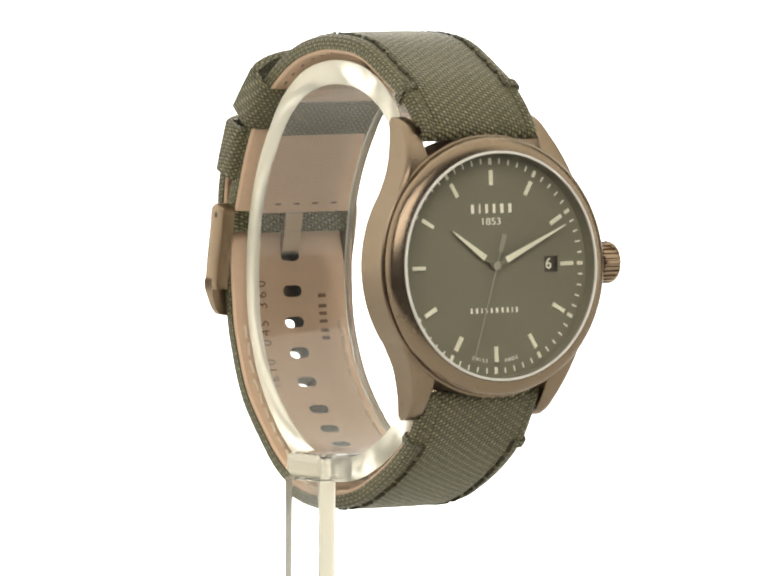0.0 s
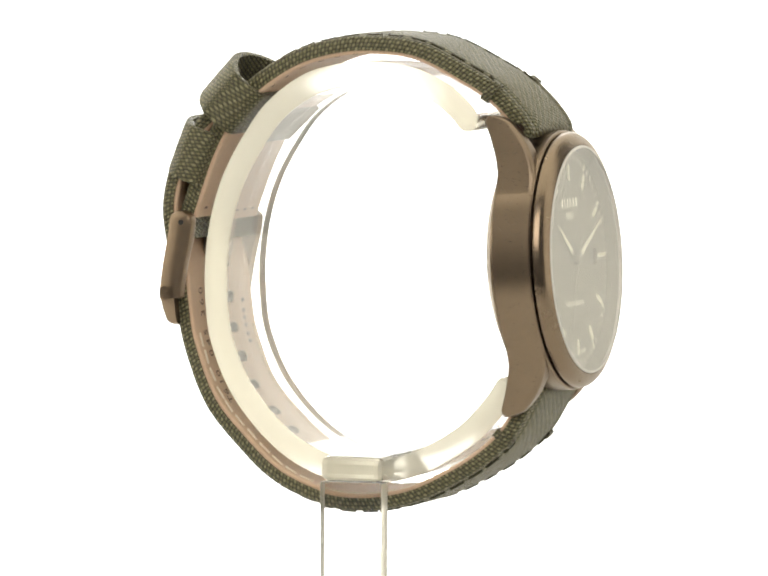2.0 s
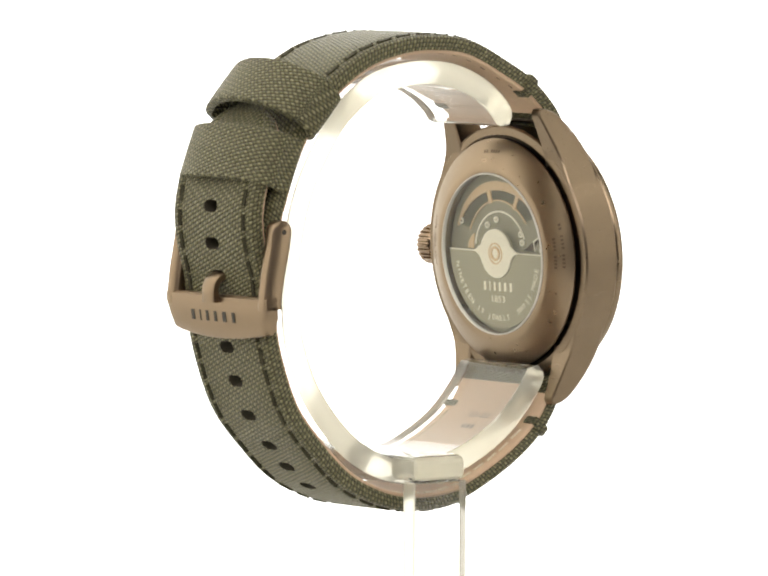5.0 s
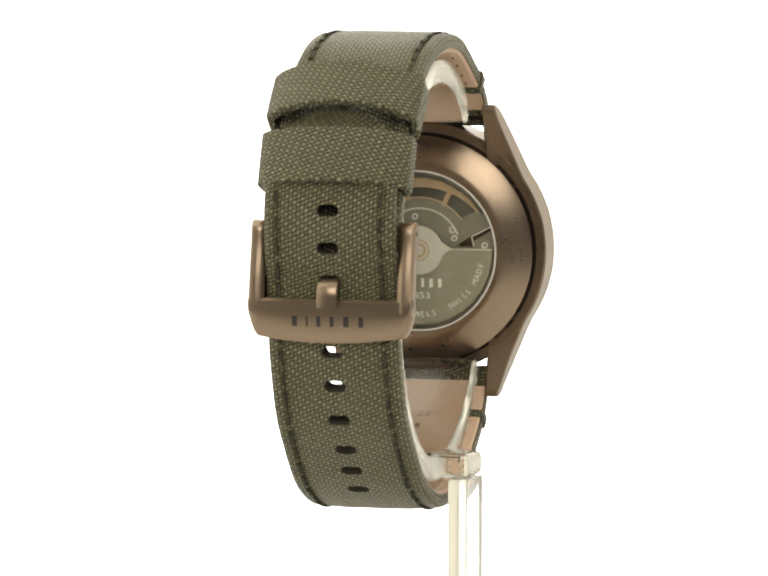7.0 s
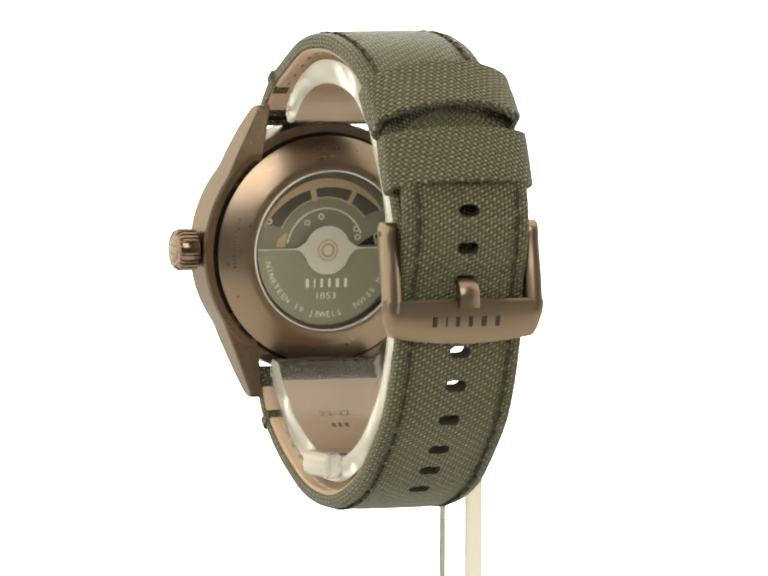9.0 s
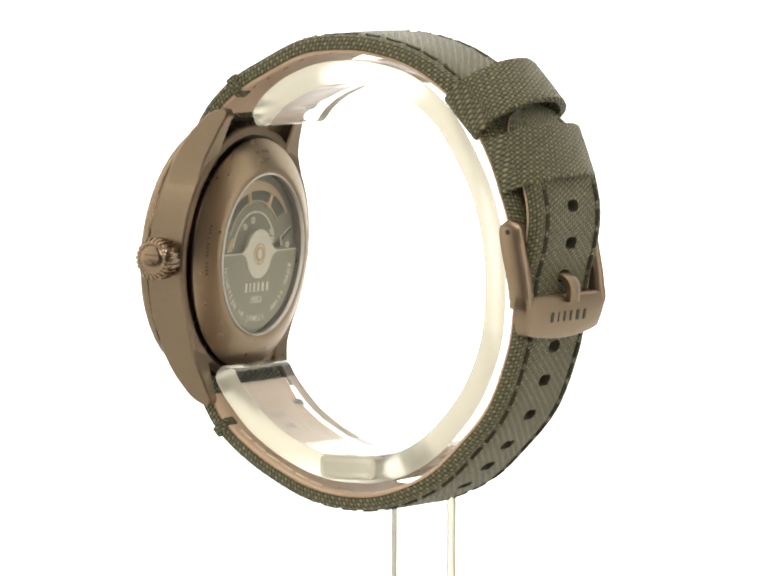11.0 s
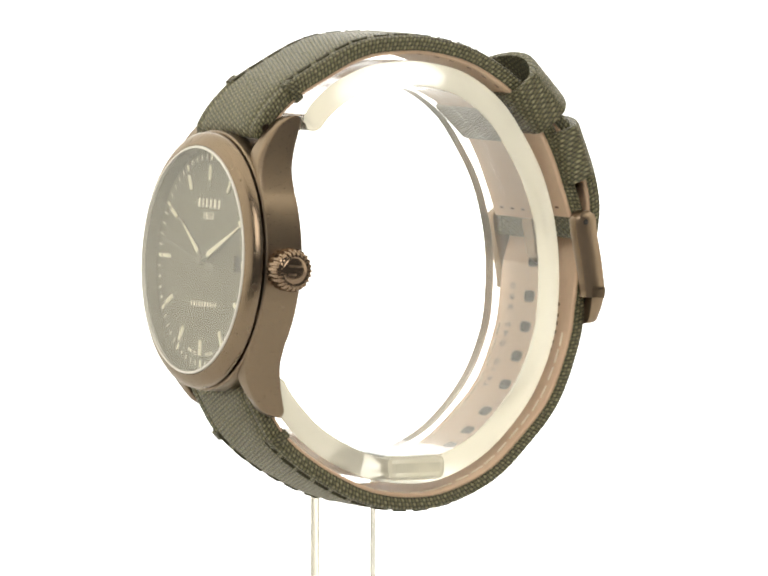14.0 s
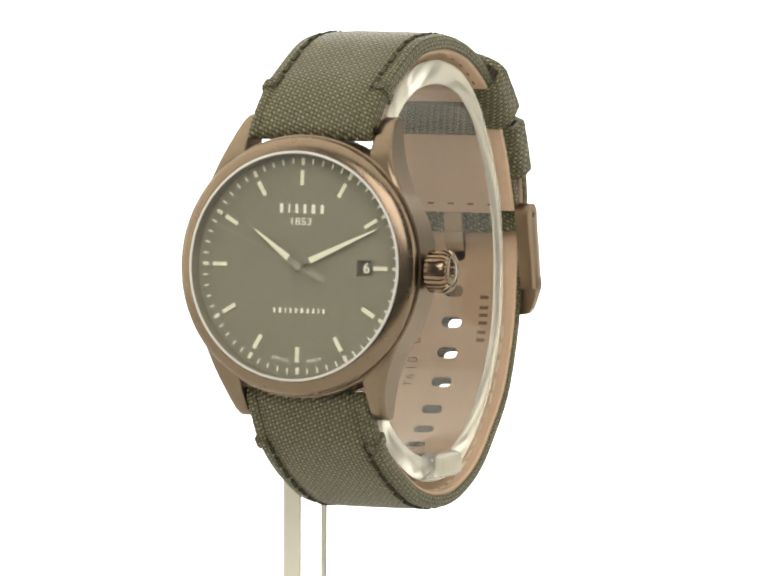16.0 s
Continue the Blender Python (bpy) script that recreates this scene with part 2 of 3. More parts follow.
# ---- the setting ----
def make_setting():
    def panel(name, lo, hi, mat, label):
        bm = bmesh.new()
        put_box(bm, [c * 1000 for c in lo], [c * 1000 for c in hi])
        return tagged(part(name, bm, mat, None, smooth=False), label, "wall", kind="structure")

    # unseen side and roof panels glow by themselves, added as fill
    side = m_cloth("glowing_side_panel", 0.85, GLOW_SIDE, CREAM)
    panel("floor", (-2.6, -3.0, -0.76), (2.6, 2.0, -0.74), m_cloth("grey_room_floor", 0.2, 0.0), "plain grey floor of the dim room")
    panel("ground", (-1.32, -0.36, -0.03), (1.32, 0.77, 0.0), m_cloth("white_table_top", 0.72, 0.0), "matt white table top under the stand")
    panel("backdrop", (-0.15, 0.74, 0.0), (0.15, 0.75, 0.6), m_cloth("glowing_back_cloth", 0.85, GLOW_BACK),
          "white back cloth with its own glow, blown out")
    panel("wall_back", (-1.3, 0.755, 0.0), (0.72, 0.77, 1.5), side, "unseen cream panel, glow added to light the watch and its reflections")
    panel("wall_left", (-1.32, -1.35, 0.0), (-1.305, 0.77, 1.5), side, "unseen cream panel, glow added to light the watch and its reflections")
    panel("wall_right", (1.305, -0.5, 0.0), (1.32, 0.62, 1.5), side, "unseen cream panel, glow added to light the watch and its reflections")
    top = panel("ceiling", (-1.32, -0.75, 1.5), (1.32, 0.77, 1.515), m_cloth("glowing_roof_panel", 0.85, GLOW_TOP, CREAM),
                "unseen cream roof panel, glow added as fill light")
    tagged(top, category="ceiling")


make_setting()

# ---- the watch ----
watch = tagged(new("wristwatch"), "bronze-toned steel wristwatch with olive canvas strap, buckled round a clear stand", "watch")
watch.location = (0, 0, HUB)

TILT = 3.65
# case space: x to three o'clock, y to twelve, z out of the dial; its origin is the dial's centre
CASE = pose(0.1 * MM, -33.25 * MM, 5.5 * MM, 90 - TILT, 0, 0)
DIAL = CASE @ pose(0, 0, -0.4 * MM)          # the dial lies a little deeper


def case_outline(z):
    """Half width of case and lugs at height z from the middle."""
    ring = math.sqrt(max(0.0, 21.5 ** 2 - z * z))
    if z < 11.0:
        return ring
    t = (z - 11.0) / 13.8
    lug = 18.35 - 7.0 * t + 2.05 * t * t
    return max(ring, lug)


def make_case():
    bm = bmesh.new()
    put_lathe(bm, [(21.25, -0.4), (21.5, -0.65), (21.5, -6.7), (21.2, -7.0), (19.9, -7.05), (19.9, -5.0), (18.3, -5.0), (18.3, -0.8), (20.2, -0.4)], CASE, 128)
    case = part("case", bm, M_BRUSHED, watch, "brushed bronze-toned steel case")
    steps = 26
    for sx in (-1, 1):
        for sy in (-1, 1):
            rows = []
            bm = bmesh.new()
            for i in range(steps + 1):
                z = 10.6 + 14.2 * i / steps
                t = max(0.0, (z - 13.5) / 11.3)
                front = -0.46 - 6.0 * t ** 2.1
                back = -6.9 - 3.0 * max(0.0, (z - 15.5) / 9.3) ** 1.3
                xo = case_outline(z) - 0.03
                xi = 11.15
                end = max(0.0, (z - 23.6) / 1.2)
                front -= 1.0 * end ** 2
                back += 0.9 * end ** 2
                b = 0.75
                sec = [(xi + b * 0.3, front), (xo - b - 0.08, front), (xo - b, front - 0.02), (xo - b * 0.3, front - b * 0.35), (xo, front - b), (xo, front - b - 0.08),
                       (xo, back + 0.33), (xo, back + 0.25), (xo - 0.25, back), (xo - 0.33, back), (xi + 0.3, back), (xi, back + 0.3), (xi, front - b * 0.3)]
                rows.append([bm.verts.new(CASE @ Vector((sx * x * MM, sy * z * MM, h * MM))) for x, h in sec])
            n = len(rows[0])
            for a, b2 in zip(rows, rows[1:]):
                for j in range(n):
                    bm.faces.new((a[j], a[(j + 1) % n], b2[(j + 1) % n], b2[j]))
            bm.faces.new(rows[0])
            bm.faces.new(rows[-1])
            part("lug", bm, M_BRUSHED, case)

    bm = bmesh.new()
    put_lathe(bm, [(20.9, -0.2), (21.15, 0.1), (21.1, 0.8), (20.8, 1.3), (20.15, 1.85), (19.4, 2.2), (18.95, 2.33), (18.85, 2.2), (18.85, 0.3), (19.4, -0.2)], CASE, 128)
    part("bezel", bm, M_BEZEL, watch, "rounded satin bronze-toned bezel")
    bm = bmesh.new()
    put_lathe(bm, [(20.4, -0.1), (20.4, -0.7), (19.0, -0.7), (19.0, -0.1)], CASE, 96)
    part("bezel_groove", bm, M_DARKMETAL, watch)
    bm = bmesh.new()
    put_lathe(bm, [(18.83, 2.1), (18.83, 2.42), (18.72, 2.52), (18.4, 2.54), (18.4, 2.05), (18.7, 1.5)], CASE, 128)
    part("crystal_rim", bm, M_RIM, watch, "crystal edge, its bright ring of light painted pale")
    bm = bmesh.new()
    put_disc(bm, 18.42, 2.1, 2.46, CASE, 96)
    crystal = part("crystal", bm, M_CRYSTAL, watch, "clear flat crystal")
    crystal.visible_shadow = False
    # inner flange
    bm = bmesh.new()
    put_lathe(bm, [(18.84, 1.6), (18.84, -0.6), (18.4, -0.6), (18.35, -0.38), (18.6, 1.6)], CASE, 96)
    part("flange", bm, M_DIAL, watch)
    return case


def make_dial():
    bm = bmesh.new()
    put_disc(bm, 18.5, -0.5, 0.0, DIAL, 96)
    dial = part("dial", bm, M_DIAL, watch, "dark olive-grey dial with cream markers", smooth=False)
    for i in range(60):
        hour = i % 5 == 0
        m = DIAL @ pose(0, 0, 0, 0, 0, -6 * i)
        bm = bmesh.new()
        put_box(bm, (-0.3 if hour else -0.13, 16.55 if hour else 16.75, 0.004), (0.3 if hour else 0.13, 17.65, 0.05), 0, m)
        part("minute_mark", bm, M_LUME if hour else M_WHITE, dial, smooth=False)
        if hour:
            bm = bmesh.new()
            put_box(bm, (-0.33, 13.2, 0.004), (0.33, 15.7, 0.3), 0.05, m)
            part("hour_marker", bm, M_LUME, dial, "raised cream baton marker")
    bm = bmesh.new()
    put_bars(bm, [0.75, 0.22, 0.6, 0.6, 0.85, 0.75], 1.5, 7.9, DIAL @ pose(0, 9.4 * MM, 0.004 * MM))
    part("maker_word", bm, M_WHITE, dial, "pale bars in place of the maker's word", smooth=False)
    bm = bmesh.new()
    put_mesh(bm, text_mesh("1853", 1.15, 3.6), DIAL @ pose(0, 7.25 * MM, 0.03 * MM))
    part("year_print", bm, M_WHITE, dial, smooth=False)
    bm = bmesh.new()
    put_bars(bm, [0.6, 0.9, 0.22, 0.6, 0.6, 0.9, 0.7, 0.6, 0.22, 0.6], 0.85, 9.2, DIAL @ pose(0, -7.25 * MM, 0.004 * MM))
    part("model_word", bm, M_WHITE, dial, "pale bars in place of the model's word", smooth=False)
    for word, a0 in (("SWISS", 191.5), ("MADE", 168.5)):
        bm = bmesh.new()
        for i, ch in enumerate(word):
            a = a0 + (len(word) / 2 - 0.5 - i) * 2.5
            put_mesh(bm, text_mesh(ch, 0.62), DIAL @ pose(math.sin(radians(a)) * 15.6 * MM, math.cos(radians(a)) * 15.6 * MM, 0.03 * MM, 0, 0, 180 - a))
        part("origin_print", bm, M_WHITE, dial, smooth=False)
    # date opening, with the printed disc sunk below it
    bm = bmesh.new()
    put_box(bm, (10.1, -1.3, -3), (13.0, 1.3, 3), 0, DIAL)
    bmesh.ops.recalc_face_normals(bm, faces=bm.faces)
    me = bpy.data.meshes.new("cutter")
    bm.to_mesh(me)
    bm.free()
    me.materials.append(M_DIAL)
    cutter = new("cutter", me)
    cutter.parent = watch
    cut(dial, [cutter])
    bpy.data.objects.remove(cutter)
    bm = bmesh.new()
    put_box(bm, (8.6, -2.2, -1.0), (14.6, 2.2, -0.9), 0, DIAL)
    window = part("date_disc", bm, M_DATE, dial, "dark grey date disc", smooth=False)
    bm = bmesh.new()
    put_mesh(bm, text_mesh("6", 1.75, None, 0.03, 0.05), DIAL @ pose(11.5 * MM, 0, -0.87 * MM))
    part("date_numeral", bm, M_LUME, window, smooth=False)


def hand(name, angle, tip, base, wide, h, label):
    m = DIAL @ pose(0, 0, 0, 0, 0, -angle)
    bm = bmesh.new()
    put_prism(bm, [(-0.25, 0), (0.25, 0), (0.3, base), (wide, base + 0.35), (wide * 0.95, base + 1.0), (0.16, tip - 0.2), (0, tip), (-0.16, tip - 0.2), (-wide * 0.95, base + 1.0), (-wide, base + 0.35), (-0.3, base)], h, h + 0.18, m)
    body = part(name, bm, M_GREYPAINT, watch, label, smooth=False)
    k = wide - 0.1
    bm = bmesh.new()
    put_prism(bm, [(k, base + 0.4), (k * 0.95, base + 1.0), (0.1, tip - 0.3), (-0.1, tip - 0.3), (-k * 0.95, base + 1.0), (-k, base + 0.4)], h + 0.184, h + 0.24, m)
    part("lume_fill", bm, M_LUME, body, "cream luminous filling", smooth=False)


def make_hands():
    hand("hour_hand", -54.0, 10.3, 1.9, 0.62, 0.55, "cream-filled tapering hour hand")
    hand("minute_hand", 65.3, 15.6, 1.9, 0.62, 0.85, "cream-filled tapering minute hand")
    bm = bmesh.new()
    put_disc(bm, 0.75, 0.4, 1.2, DIAL, 32, 0.1)
    part("hand_hub", bm, M_GREYPAINT, watch)
    # sweeping seconds hand, in its own space on the dial's axis
    bm = bmesh.new()
    put_prism(bm, [(-0.1, -2.4), (-0.42, -2.6), (-0.42, -5.4), (0.42, -5.4), (0.42, -2.6), (0.1, -2.4), (0.09, 16.3), (-0.09, 16.3)], 1.25, 1.35)
    put_disc(bm, 0.7, 1.22, 1.42, Matrix(), 24)
    sec = part("second_hand", bm, M_SECOND, watch, "thin grey sweeping seconds hand", smooth=False)
    return sec


def make_crown():
    m = CASE @ pose(0.25 * MM, -0.1 * MM, -3.6 * MM, 0, 90, 0)
    bm = bmesh.new()
    put_disc(bm, 1.9, 20.6, 21.9, m, 32)
    crown = part("crown", bm, M_BRUSHED, watch, "fluted bronze-toned crown")
    bm = bmesh.new()
    teeth = 24
    put_lathe(bm, [(0.4, 21.5), (2.9, 21.5), (3.35, 21.9), (3.4, 24.6), (3.1, 25.2), (2.7, 25.45), (2.3, 25.4), (0.4, 25.5)], m, teeth * 8, True,
              lambda a: 1.0 + 0.045 * (1 if math.cos(a * teeth) > 0 else -1))
    part("grip", bm, M_POLISH, crown)
    bm = bmesh.new()
    put_lathe(bm, [(0.08, 25.62), (1.2, 25.6), (1.9, 25.52), (2.2, 25.4), (2.35, 25.2), (2.3, 24.9), (0.08, 24.9)], m, 48)
    cap = part("end_cap", bm, M_POLISH, crown, "polished flat crown end")
    bm = bmesh.new()
    put_box(bm, (-1.3, 0.55, 25.5), (1.3, 0.85, 25.66), 0.04, m)
    put_box(bm, (-1.3, -0.85, 25.5), (0.2, -0.5, 25.66), 0.04, m)
    part("crown_mark", bm, M_BRUSHED, cap, "raised plain mark")


def make_back():
    bm = bmesh.new()
    put_lathe(bm, [(18.6, -6.5), (18.6, -7.5), (19.3, -7.55), (19.35, -7.9), (18.7, -8.35), (15.2, -10.0), (14.3, -10.25), (13.75, -10.2), (13.7, -8.4), (17.0, -6.5)], CASE, 128)
    back = part("case_back", bm, M_BACK, watch, "bevelled bronze-toned case back with a glass window")
    bm = bmesh.new()
    put_lathe(bm, [(19.85, -6.2), (19.85, -6.9), (18.65, -6.9), (18.65, -7.52), (18.5, -7.52), (18.5, -6.2)], CASE, 96)
    part("back_groove", bm, M_DARKMETAL, watch, "ring in the case back groove, darkened for its shade")
    bm = bmesh.new()
    put_lathe(bm, [(13.72, -10.0), (13.72, -10.3), (13.6, -10.42), (13.45, -10.4), (13.45, -9.6)], CASE, 96)
    part("window_rim", bm, M_RIM, back, "window glass edge, its line of light painted pale")
    bm = bmesh.new()
    put_disc(bm, 13.47, -10.36, -10.0, CASE, 80)
    g = part("back_crystal", bm, M_CRYSTAL, back, "clear window over the movement")
    g.visible_shadow = False
    bm = bmesh.new()
    put_disc(bm, 13.7, -8.0, -7.4, CASE, 80)
    move = part("movement", bm, M_BRIDGE, watch, "grey automatic movement with a half-round rotor")
    # in a space that faces out of the back: x to its right, y up
    B = CASE @ pose(0, 0, -8.0 * MM, 0, 180, 0)
    half = [(12.7 * math.cos(radians(a)), 12.7 * math.sin(radians(a))) for a in range(180, 361, 5)]
    bm = bmesh.new()
    put_prism(bm, half + [(12.7, 0.3), (-12.7, 0.3)], 0.5, 1.1, B)
    put_disc(bm, 4.0, 0.5, 1.1, B, 48)
    rotor = part("rotor", bm, M_ROTOR, move, "grey brushed half-round winding rotor")
    bm = bmesh.new()
    hub = [(-6.0, 0.16), (-5.2, 0.0), (-4.5, -0.5)] + [(4.15 * math.cos(radians(a)), 4.15 * math.sin(radians(a))) for a in range(195, 346, 10)]
    hub += [(4.5, -0.5), (5.2, 0.0), (6.0, 0.16), (6.0, 0.36), (5.2, 0.6), (4.5, 1.1)]
    hub += [(4.15 * math.cos(radians(a)), 4.15 * math.sin(radians(a))) for a in range(20, 161, 10)] + [(-4.5, 1.1), (-5.2, 0.6), (-6.0, 0.36)]
    put_prism(bm, hub, 1.12, 1.35, B)
    part("rotor_hub", bm, M_HUB, rotor, "bright silver hub disc")
    bm = bmesh.new()
    put_box(bm, (-12.7, 0.16, 1.1), (12.7, 0.36, 1.16), 0, B)
    part("rotor_edge", bm, M_HUB, rotor, smooth=False)
    bm = bmesh.new()
    put_lathe(bm, [(1.85, 1.3), (1.85, 1.42), (1.6, 1.42), (1.6, 1.3)], B, 40)
    put_lathe(bm, [(1.25, 1.3), (1.25, 1.5), (0.85, 1.5), (0.85, 1.3)], B, 32)
    part("bearing", bm, M_GOLD, rotor)
    bm = bmesh.new()
    put_bars(bm, [0.75, 0.22, 0.6, 0.6, 0.85, 0.75], 1.5, 7.6, B @ pose(0, -5.6 * MM, 1.104 * MM))
    part("maker_word", bm, M_WHITE, rotor, smooth=False)
    bm = bmesh.new()
    put_mesh(bm, text_mesh("1853", 1.1, 3.5), B @ pose(0, -7.8 * MM, 1.13 * MM))
    part("year_print", bm, M_WHITE, rotor, smooth=False)
    bm = bmesh.new()
    line = "NINETEEN 19 JEWELS  SWISS MADE"
    for i, ch in enumerate(line):
        if ch == " ":
            continue
        a = 192 + i * 5.35
        put_mesh(bm, text_mesh(ch, 0.95), B @ pose(math.cos(radians(a)) * 11.0 * MM, math.sin(radians(a)) * 11.0 * MM, 1.13 * MM, 0, 0, a + 90))
    part("rim_lettering", bm, M_WHITE, rotor, smooth=False)
    # plates above the rotor; openings are flat sheets painted dark for shade
    bm = bmesh.new()
    arc = lambda r, a0, a1, k=4: [(r * math.cos(radians(a)), r * math.sin(radians(a))) for a in range(a0, a1 + 1, k)]
    put_prism(bm, arc(12.1, 34, 158) + arc(8.9, 38, 154)[::-1], 0.02, 0.06, B)
    part("opening_shade", bm, M_SHADE, move, "dark sheet painted for the shaded opening in the movement's bridge", smooth=False)
    bm = bmesh.new()
    put_prism(bm, arc(12.2, 32, 160) + [((11.85 - 1.25 * math.sin(radians((a - 32) * 180 / 128))) * math.cos(radians(a)),
                                         (11.85 - 1.25 * math.sin(radians((a - 32) * 180 / 128))) * math.sin(radians(a))) for a in range(160, 31, -4)], 0.06, 0.3, B)
    for a, w in ((62, 0.35), (104, 0.42)):
        put_box(bm, (-w, 8.6, 0.08), (w, 11.2, 0.26), 0.06, B @ pose(0, 0, 0, 0, 0, a - 90))
    part("gilt_wheel", bm, M_GOLD, move, "gilt wheel seen through the bridge", smooth=False)
    bm = bmesh.new()
    put_prism(bm, arc(9.0, 36, 156) + arc(8.75, 36, 156)[::-1], 0.06, 0.22, B)
    put_prism(bm, [(-9.0, 0.5), (-8.7, 1.6), (-7.8, 2.6), (-7.0, 3.0), (-7.2, 1.8), (-7.4, 0.5)], 0.02, 0.2, B)
    part("gilt_edge", bm, M_GOLD, move, "gilt bevelled edge of the bridge", smooth=False)
    bm = bmesh.new()
    put_prism(bm, arc(7.15, 22, 172) + arc(6.85, 22, 172)[::-1], 0.02, 0.16, B)
    part("bridge_line", bm, M_HUB, move, smooth=False)
    bm = bmesh.new()
    put_prism(bm, [(6.0, 0.6), (9.2, 2.6), (12.3, 4.2), (12.6, 3.6), (9.2, 1.5), (9.4, 0.6)], 0.02, 0.07, B)
    part("bridge_gap_shade", bm, M_DARKMETAL, move, "dark sheet painted for the shaded gap between two bridges", smooth=False)
    bm = bmesh.new()
    for x0, y0, x1, y1 in ((8.9, 2.3, 12.2, 4.0), (8.9, 2.3, 9.3, 0.7)):
        q = math.degrees(math.atan2(y1 - y0, x1 - x0))
        put_box(bm, (0, -0.1, 0.07), (math.hypot(x1 - x0, y1 - y0), 0.1, 0.16), 0, B @ pose(x0 * MM, y0 * MM, 0, 0, 0, q))
    part("bridge_line", bm, M_HUB, move, smooth=False)
    for x, y in ((-0.9, 5.6), (-3.4, 4.6), (5.6, 3.4), (5.9, 2.0), (11.2, 0.9), (-10.4, 5.0)):
        bm = bmesh.new()
        put_lathe(bm, [(0.55, 0.0), (0.55, 0.3), (0.3, 0.3), (0.3, 0.0)], B @ pose(x * MM, y * MM, 0), 20)
        part("screw", bm, M_HUB, move)
    # engraving on the slope: unreadable lines as bars
    for r, a0, n in ((17.7, 8, 12), (16.3, 4, 9), (17.0, 176, 14), (17.3, 92, 7)):
        bm = bmesh.new()
        slope = math.degrees(math.atan2(1.75, 3.7))
        for i in range(n):
            a = a0 + (i - n / 2) * 2.1
            if i % 5 == 4:
                continue
            h = 0.37 + (18.7 - r) * 0.472
            put_box(bm, (-0.2, -0.28, 0), (0.2, 0.28, 0.025), 0, B @ pose(0, 0, h * MM, 0, 0, a) @ pose(r * MM, 0, 0, 0, slope, 0) @ pose(0, 0, 0, 0, 0, 90))
        part("engraving", bm, M_ENGRAVED, back, smooth=False)


# ---- strap ----
UPPER = [(-28.9, 26.0), (-26.3, 29.8), (-22.4, 33.5), (-17.8, 36.3), (-9.6, 40.2), (-1.4, 41.1), (5.0, 40.5), (11.6, 38.5), (18.1, 34.5),
         (23.0, 29.8), (26.7, 23.2), (29.1, 16.8), (30.8, 11.2), (30.8, 7.6)]
LOWER = [(-29.9, -15.0), (-27.9, -18.6), (-25.0, -23.2), (-20.3, -27.4), (-14.5, -31.0), (-8.0, -33.9), (-0.6, -35.1), (6.6, -34.4), (14.8, -30.9),
         (21.2, -25.2), (26.6, -18.6), (30.2, -9.3), (31.3, -2.8), (32.0, 3.0), (33.4, 8.4), (33.9, 13.6), (32.9, 19.0),
         (30.8, 24.0), (28.2, 28.3), (26.4, 30.8)]
UPPER, LOWER = ([(y * 1.01, z) for y, z in q] for q in (UPPER, LOWER))
STEP = 0.45


def strap_section(t):
    """Padded canvas section of thickness t: flat inside, low shoulders at the seams."""
    o, i = t / 2, -t / 2 + 0.62
    side = [(-11.0, i), (-11.05, i + 0.5), (-11.0, o - 1.0), (-10.8, o - 0.6), (-10.3, o - 0.34), (-9.6, o - 0.28), (-9.0, o - 0.42), (-8.75, o - 0.55), (-8.5, o - 0.42),
            (-7.8, o - 0.14), (-5.5, o), (-2.5, o + 0.02)]
    pts = side + [(-x, h) for x, h in side[::-1]]
    inner = [(x, i) for x in (9, 6, 3, 0, -3, -6, -9)]
    return run_section(pts + inner)


def lining_section(t):
    i = -t / 2
    return run_section([(-10.75, i + 0.6), (10.75, i + 0.6), (10.8, i + 0.25), (10.5, i), (5, i), (-5, i), (-10.5, i), (-10.8, i + 0.25)])


def stitches(parent, frames, t, x, s0, s1, pitch, length, inner=False):
    """A row of sewn thread as short rounded bars."""
    bm = bmesh.new()
    s = s0
    while s < s1:
        f = min(range(len(frames)), key=lambda k: abs(frames[k][2] - s))
        p, n, _ = frames[f]
        q = frames[min(f + 2, len(frames) - 1)][0] - frames[max(f - 2, 0)][0]
        q = Vector((0, q.x, q.y)).normalized()
        nn = Vector((0, n.x, n.y))
        xx = nn.cross(q)
        h = -t / 2 - 0.02 if inner else t / 2 - 0.4
        m = Matrix((xx.to_4d(), q.to_4d(), nn.to_4d(), (0, 0, 0, 1))).transposed()
        for r in range(3):
            m[r][3] = (Vector((x, p.x + n.x * h, p.y + n.y * h)) * MM)[r]
        lean = random.uniform(-9, 9)
        w = 0.17 if inner else random.uniform(0.17, 0.26)
        put_box(bm, (-w, -length / 2, -0.16 if not inner else -0.03), (w, length / 2, 0.3 if not inner else 0.1), 0.14, m @ pose(0, 0, 0, 0, 0, lean))
        s += pitch
    return part("stitching", bm, M_PALETHREAD if inner else M_THREAD, parent, "pale thread" if inner else "dark thread")


